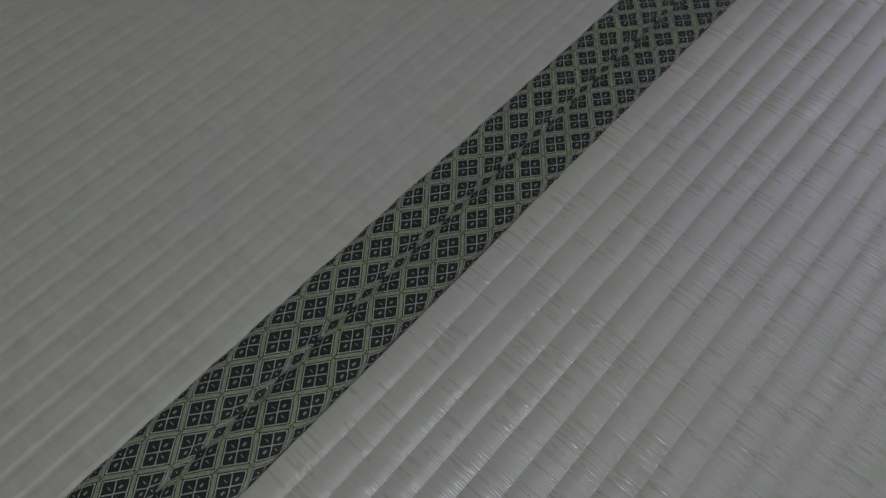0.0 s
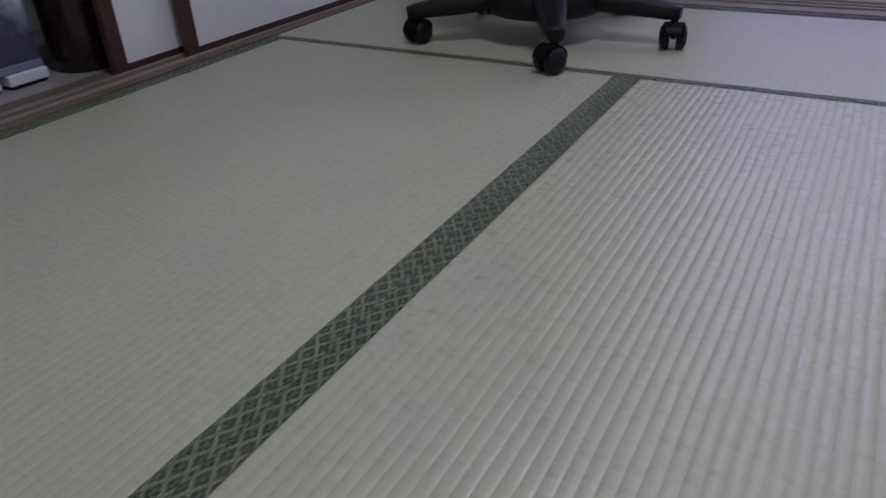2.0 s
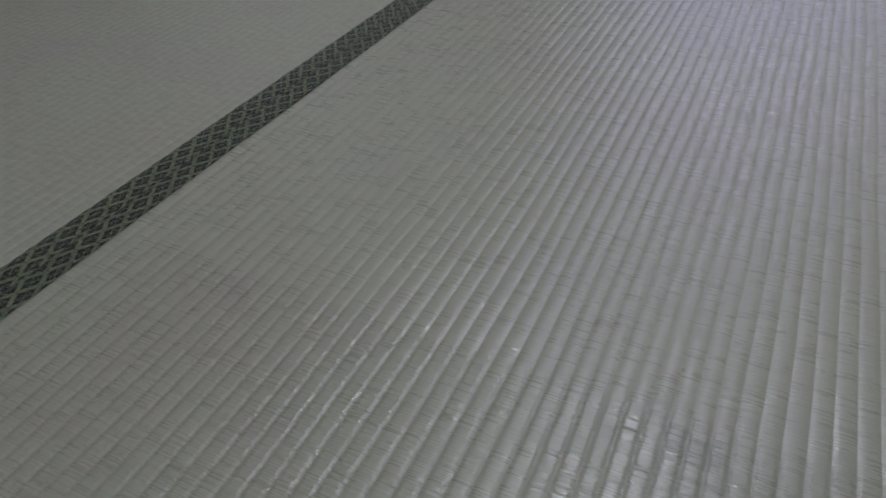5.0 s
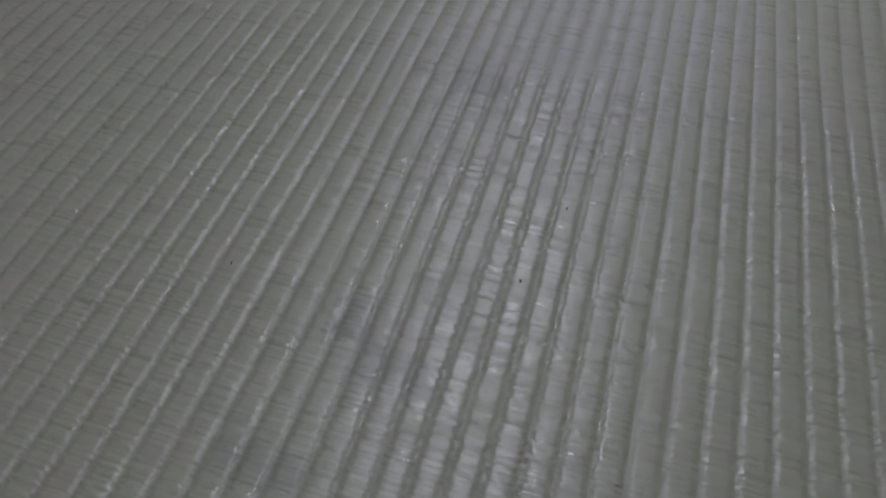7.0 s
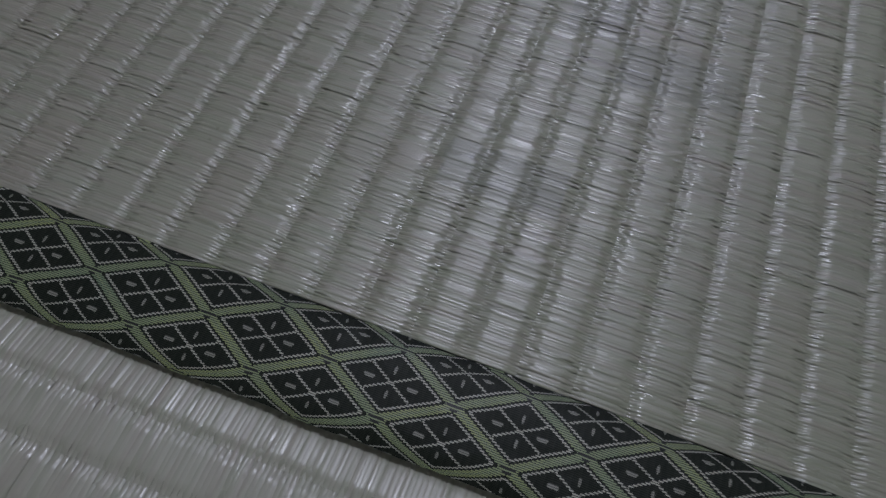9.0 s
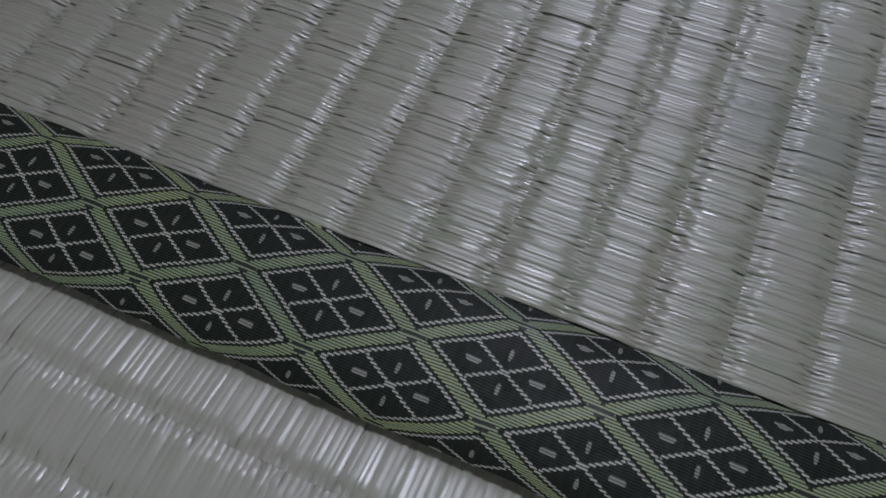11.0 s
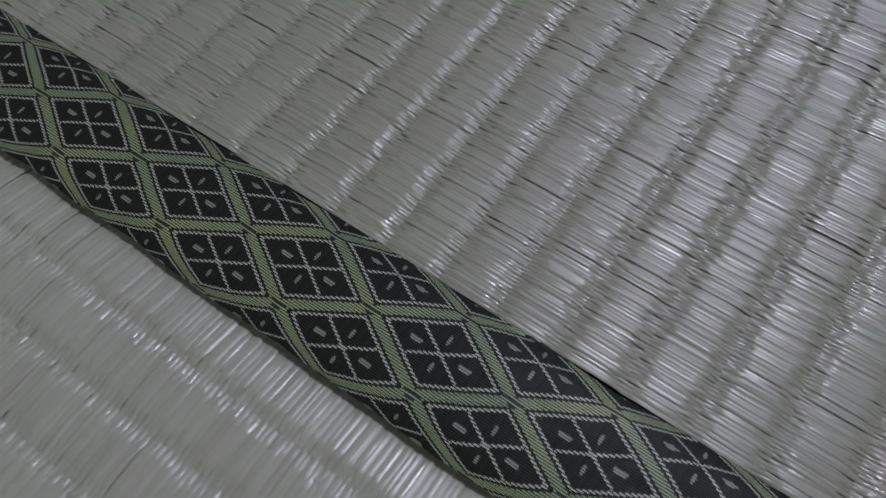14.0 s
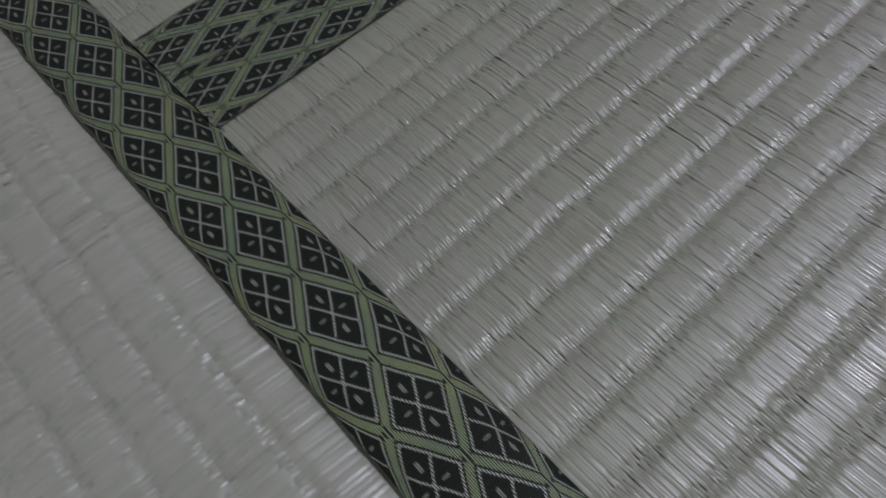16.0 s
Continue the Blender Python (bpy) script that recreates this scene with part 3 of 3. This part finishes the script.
def detergent_bottle():
    b = thing("detergent_bottle", "teal plastic bottle with a blue printed label", "bottle", pose(-1.167, -1.041, 0.009, 0, 0, -38), "bottles in the alcove")
    r = 0.0365
    body = part("body", lathe([(0, 0), (0.030, 0), (0.035, 0.004), (r, 0.014), (r, 0.128), (0.0355, 0.150), (0.031, 0.172), (0.020, 0.186), (0.013, 0.192), (0.013, 0.200), (0, 0.200)]), TEAL, b)
    part("cap", lathe([(0, 0.200), (0.017, 0.200), (0.018, 0.204), (0.017, 0.230), (0.010, 0.234), (0, 0.234)], 24), WHITE_PLASTIC, b)
    part("label", sleeve(r, 0.022, 0.122, -80, 80), LABEL_PALE, body)
    part("label_band", sleeve(r, 0.088, 0.121, -80, 80, lift=0.0010), LABEL_BLUE, body)
    part("label_mark", sleeve(r, 0.024, 0.042, 10, 66, lift=0.0012), OLIVE, body)
    part("label_mark", sleeve(r, 0.0245, 0.031, 8, 26, lift=0.0016), INK, body)
    part("label_mark", sleeve(r, 0.030, 0.062, -44, -12, lift=0.0012), PINK, body)
    for z, h, a0, a1, m in ((0.082, 0.022, 8, 22, OLIVE), (0.092, 0.012, 26, 44, OLIVE), (0.076, 0.010, 28, 36, INK), (0.060, 0.016, 10, 16, WHITE_PLASTIC), (0.052, 0.022, 22, 30, WHITE_PLASTIC),
                            (0.060, 0.008, 34, 46, INK), (0.070, 0.006, 12, 34, INK), (0.046, 0.008, 24, 40, INK), (0.098, 0.016, -40, -10, LABEL_PALE), (0.066, 0.020, -50, -30, LABEL_BLUE)):
        part("print_bar", sleeve(r, z, z + h, a0, a1, lift=0.0014), m, body)


def sake_bottle():
    b = thing("glass_bottle", "large near-black glass bottle with an orange label", "bottle", pose(-1.130, -1.194, 0.009, 0, 0, -6), "bottles in the alcove")
    r = 0.054
    body = part("body", lathe([(0, 0), (0.049, 0), (0.0535, 0.006), (r, 0.02), (r, 0.235), (0.049, 0.262), (0.030, 0.300), (0.017, 0.325), (0.0145, 0.38), (0.0145, 0.392), (0, 0.392)], 48), BROWN_GLASS, b)
    part("label", sleeve(r, 0.052, 0.125, 10, 60), ORANGE, body)
    part("label_mark", sleeve(r, 0.030, 0.052, 14, 60), plain("label_brown", (0.09, 0.06, 0.045), 0.4, 0.2, 50), body)
    part("label_mark", sleeve(r, 0.044, 0.053, 40, 55, lift=0.0010), WHITE_PLASTIC, body)
    part("cap", lathe([(0, 0.388), (0.0165, 0.388), (0.017, 0.392), (0.0165, 0.405), (0, 0.406)], 24), DARK_WOOD, b)


def refill_pouch():
    b = thing("refill_pouch", "soft teal and white refill pouch with a green top", "pouch", pose(-1.205, -1.270, 0.009, 0, 0, -20), "bottles in the alcove")
    sections = ((0.0, 0.040, 0.024), (0.006, 0.043, 0.027), (0.05, 0.045, 0.026), (0.10, 0.046, 0.020), (0.15, 0.046, 0.011), (0.19, 0.046, 0.003), (0.20, 0.046, 0.0015))

    def shell(z0, z1, lift):
        bm = bmesh.new()
        rings = []
        zs = [z0 + (z1 - z0) * i / 10 for i in range(11)]
        for z in zs:
            w = float(np.interp(z, [q[0] for q in sections], [q[1] for q in sections])) + lift
            d = float(np.interp(z, [q[0] for q in sections], [q[2] for q in sections])) + lift
            rings.append([bm.verts.new((d * math.cos(t) * (1 + 0.03 * math.sin(5 * t + z * 80)), w * math.sin(t), z)) for t in (2 * math.pi * i / 32 for i in range(32))])
        for a, c in zip(rings, rings[1:]):
            for i in range(32):
                bm.faces.new((a[i], a[(i + 1) % 32], c[(i + 1) % 32], c[i])).smooth = True
        bm.faces.new(rings[0][::-1])
        bm.faces.new(rings[-1])
        return bm

    body = part("body", shell(0.0, 0.20, 0.0), WHITE_PLASTIC, b)
    part("printed_top", shell(0.088, 0.196, 0.0007), TEAL, body)
    part("printed_middle", shell(0.060, 0.088, 0.0007), LABEL_PALE, body)
    part("printed_band", shell(0.044, 0.060, 0.0009), OLIVE, body)
    part("printed_foot", shell(0.012, 0.026, 0.0008), TEAL, body)


def pump_bottle():
    b = thing("pump_bottle", "white plastic pump bottle with a navy foot band", "bottle", pose(-1.112, -1.336, 0.009, 0, 0, -30), "bottles in the alcove")
    q = 0.72
    body = part("body", lathe([(0, 0), (0.044, 0), (0.048, 0.003), (0.050, 0.012), (0.050, 0.070), (0.047, 0.092), (0.037, 0.108), (0.021, 0.114), (0.013, 0.116), (0.013, 0.118), (0, 0.118)], 48, q), WHITE_PLASTIC, b)
    part("foot_band", sleeve(0.050, 0.007, 0.013, -175, 175, q, 48), NAVY, body)
    part("print_bar", sleeve(0.050, 0.046, 0.050, 10, 48, q, lift=0.0009), INK, body)
    part("print_bar", sleeve(0.050, 0.054, 0.058, 0, 34, q, lift=0.0009), PINK, body)
    part("print_mark", sleeve(0.050, 0.018, 0.034, -10, 40, q, lift=0.0009), plain("label_mauve", (0.34, 0.26, 0.32), 0.4, 0.3, 80), body)
    part("print_mark", sleeve(0.050, 0.014, 0.022, 30, 58, q, lift=0.0011), NAVY, body)
    pump = part("pump", lathe([(0, 0.118), (0.015, 0.118), (0.0155, 0.132), (0.008, 0.136), (0.005, 0.150), (0.005, 0.160), (0, 0.160)], 24), WHITE_PLASTIC, b)
    part("nozzle", box(-0.006, -0.010, 0.158, 0.034, 0.010, 0.170, 0.003), WHITE_PLASTIC, pump)


detergent_bottle()
sake_bottle()
refill_pouch()
pump_bottle()


def storage_box(y0, y1):
    b = tagged(new("storage_box"), "smoky plastic storage box on white feet in the closet", "storage box")
    part("body", box(-1.72, y0, 0.040, -1.262, y1, 0.46, 0.012), GREY_PLASTIC, b)
    part("lid", box(-1.73, y0 - 0.005, 0.462, -1.252, y1 + 0.005, 0.49, 0.006), WHITE_PLASTIC, b)
    part("rim", box(-1.266, y0 + 0.005, 0.034, -1.256, y1 - 0.005, 0.052, 0.003), plain("blue_grey_plastic", (0.20, 0.24, 0.34), 0.4, 0.1, 30), b)
    mid = (y0 + y1) / 2
    for f0, f1 in ((y0 + 0.004, mid - 0.008), (mid + 0.012, y1 - 0.004)):
        part("foot", box(-1.40, f0, 0.008, -1.246, f1, 0.034, 0.004), WHITE_PLASTIC, b, "white plastic foot")
        part("foot_pad", box(-1.39, f0 + 0.006, 0.0, -1.252, f1 - 0.006, 0.008), BLACK_PLASTIC, b)


storage_box(-0.735, -0.505)


def jar():
    b = thing("storage_jar", "dark brown glazed jar standing in the closet", "jar", pose(-1.270, -0.385, 0.0))
    part("body", lathe([(0, 0), (0.072, 0), (0.079, 0.008), (0.083, 0.05), (0.084, 0.20), (0.078, 0.25), (0.060, 0.28), (0.056, 0.30), (0, 0.30)], 48), JAR_GLAZE, b)
    part("lid", lathe([(0, 0.30), (0.064, 0.30), (0.066, 0.306), (0.050, 0.322), (0.014, 0.328), (0.012, 0.345), (0, 0.348)], 40), JAR_GLAZE, b)


jar()


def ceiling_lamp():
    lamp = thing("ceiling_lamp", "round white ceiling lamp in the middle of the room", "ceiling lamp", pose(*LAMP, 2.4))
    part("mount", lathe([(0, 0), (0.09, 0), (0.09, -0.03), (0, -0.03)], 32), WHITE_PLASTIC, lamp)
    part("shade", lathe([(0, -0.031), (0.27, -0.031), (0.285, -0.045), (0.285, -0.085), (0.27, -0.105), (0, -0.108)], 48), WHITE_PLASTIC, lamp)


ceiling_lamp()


# ---- office chair ----
def limb(points, widths, heights):
    """A bar of rounded section along points; widths and heights in metres."""
    bm = bmesh.new()
    rings = []
    for i, p in enumerate(points):
        a, c = Vector(points[max(0, i - 1)]), Vector(points[min(len(points) - 1, i + 1)])
        d = (c - a).normalized()
        side = d.cross(Vector((0, 0, 1))).normalized()
        up = side.cross(d)
        ring = []
        for k in range(12):
            t = 2 * math.pi * k / 12
            cx, cy = math.cos(t), math.sin(t)
            cx, cy = math.copysign(abs(cx) ** 0.55, cx), math.copysign(abs(cy) ** 0.55, cy)
            ring.append(bm.verts.new(Vector(p) + side * cx * widths[i] / 2 + up * cy * heights[i] / 2))
        rings.append(ring)
    for a, c in zip(rings, rings[1:]):
        for k in range(12):
            bm.faces.new((a[k], a[(k + 1) % 12], c[(k + 1) % 12], c[k])).smooth = True
    bm.faces.new(rings[0][::-1])
    bm.faces.new(rings[-1])
    bmesh.ops.recalc_face_normals(bm, faces=bm.faces[:])
    return bm


def wheel_mesh(r, w, side):
    """A caster wheel, domed on its outer face."""
    outer = [(r, w * 0.05), (r * 0.97, w * 0.22), (r * 0.88, w * 0.42), (r * 0.68, w * 0.60), (r * 0.38, w * 0.70), (0, w * 0.73)]
    bm = lathe([(0, -w / 2), (r * 0.90, -w / 2), (r * 0.98, -w * 0.40), (r, -w * 0.25)] + outer, 28)
    bmesh.ops.rotate(bm, verts=bm.verts[:], cent=(0, 0, 0), matrix=Matrix.Rotation(-side * math.pi / 2, 3, "X"))
    return bm


def office_chair():
    cx, cy = -0.300, 0.262
    chair = thing("office_chair", "black office chair on five casters standing on the tatami", "chair", pose(cx, cy, 0))
    part("hub", lathe([(0, 0.058), (0.090, 0.058), (0.138, 0.070), (0.156, 0.096), (0.150, 0.136), (0.105, 0.165), (0.045, 0.180), (0, 0.180)], 40), BLACK_PLASTIC, chair)
    part("gas_column", lathe([(0, 0.14), (0.026, 0.14), (0.026, 0.29), (0.016, 0.292), (0.016, 0.41), (0, 0.41)], 28), CHROME, chair)
    part("tilt_box", box(-0.10, -0.09, 0.405, 0.10, 0.10, 0.452, 0.012), BLACK_PLASTIC, chair)
    part("seat", lathe([(0, 0.452), (0.22, 0.452), (0.275, 0.466), (0.290, 0.490), (0.282, 0.520), (0.22, 0.534), (0, 0.530)], 44), BLACK_CLOTH, chair)
    part("back_bar", limb([(-0.05, 0.08, 0.43), (-0.09, 0.20, 0.43), (-0.12, 0.275, 0.47), (-0.125, 0.29, 0.72)], [0.06] * 4, [0.012] * 4), BLACK_PLASTIC, chair)
    back = lathe([(0, -0.03), (0.20, -0.03), (0.245, -0.012), (0.25, 0.0), (0.245, 0.012), (0.20, 0.03), (0, 0.03)], 40)
    bmesh.ops.rotate(back, verts=back.verts[:], cent=(0, 0, 0), matrix=Matrix.Rotation(math.pi / 2 - 0.12, 3, "X"))
    bmesh.ops.rotate(back, verts=back.verts[:], cent=(0, 0, 0), matrix=Matrix.Rotation(0.4, 3, "Z"))
    bmesh.ops.translate(back, verts=back.verts[:], vec=(-0.11, 0.25, 0.80))
    part("backrest", back, BLACK_CLOTH, chair)
    # the turn of every wheel fork, as it came to rest
    for deg, ring, fork in ((212.5, 0.338, 78), (297, 0.308, -112), (2, 0.325, -75), (74, 0.32, 20), (146, 0.32, 100)):
        a = radians(deg)
        d = Vector((math.cos(a), math.sin(a), 0))
        pts = [d * 0.038 + Vector((0, 0, 0.112)), d * 0.13 + Vector((0, 0, 0.108)), d * 0.24 + Vector((0, 0, 0.092)), d * (ring - 0.012) + Vector((0, 0, 0.083)), d * (ring + 0.014) + Vector((0, 0, 0.081))]
        part("arm", limb(pts, [0.110, 0.088, 0.060, 0.046, 0.032], [0.074, 0.062, 0.046, 0.036, 0.028]), BLACK_PLASTIC, chair)
        b = radians(fork)
        t = Vector((math.cos(b), math.sin(b), 0))
        pin = d * ring
        axle = pin + t * 0.016 + Vector((0, 0, 0.030))
        caster = part("caster", box(-0.012, -0.006, -0.006, 0.012, 0.006, 0.034, 0.003), BLACK_PLASTIC, chair)
        caster.matrix_local = Matrix.Translation(axle) @ Matrix.Rotation(b, 4, "Z")
        # hood over the two wheels
        hood = bmesh.new()
        rows = []
        for k in range(11):
            ang = math.pi * (0.06 + 0.92 * k / 10)
            rows.append([hood.verts.new((0.0328 * math.cos(ang), yy, 0.0328 * math.sin(ang))) for yy in (-0.0235, -0.016, 0.016, 0.0235)])
        for r0, r1 in zip(rows, rows[1:]):
            for k in range(3):
                hood.faces.new((r0[k], r0[k + 1], r1[k + 1], r1[k])).smooth = True
        bmesh.ops.solidify(hood, geom=hood.faces[:], thickness=0.0022)
        part("hood", hood, BLACK_PLASTIC, caster)
        stem = lathe([(0, 0.020), (0.009, 0.020), (0.009, 0.052), (0, 0.052)], 16)
        bmesh.ops.translate(stem, verts=stem.verts[:], vec=(-0.014, 0, 0))
        part("stem", stem, BLACK_PLASTIC, caster)
        for side in (-1, 1):
            w = wheel_mesh(0.030, 0.020, side)
            bmesh.ops.translate(w, verts=w.verts[:], vec=(0, side * 0.018, 0))
            part("wheel", w, BLACK_PLASTIC, caster)


office_chair()


def paper_scrap():
    bm = lathe([(0, -0.0005), (0.0016, -0.0004), (0.0021, 0.0006), (0.0012, 0.0016), (0, 0.0017)], 9, 0.7)
    ob = part("paper_scrap", bm, WHITE_PAPER)
    ob.matrix_world = pose(-0.975, -1.228, 0.0010, 0, 0, 30)
    tagged(ob, "tiny white scrap lying on the mat's edging", "scrap")


paper_scrap()


def crumb(x, y, turn):
    bm = lathe([(0, 0.0), (0.0004, 0.0), (0.0005, 0.0004), (0.0003, 0.0007), (0, 0.0008)], 7, 2.2)
    ob = part("crumb", bm, INK)
    ob.matrix_world = pose(x, y, -0.0002, 0, 0, turn)
    tagged(ob, "tiny dark crumb lying on the woven rush", "crumb", "crumbs on the mat")


for place in ((0.487, -1.8085, 20), (0.651, -1.7155, -10), (0.637, -1.7735, 40)):
    crumb(*place)
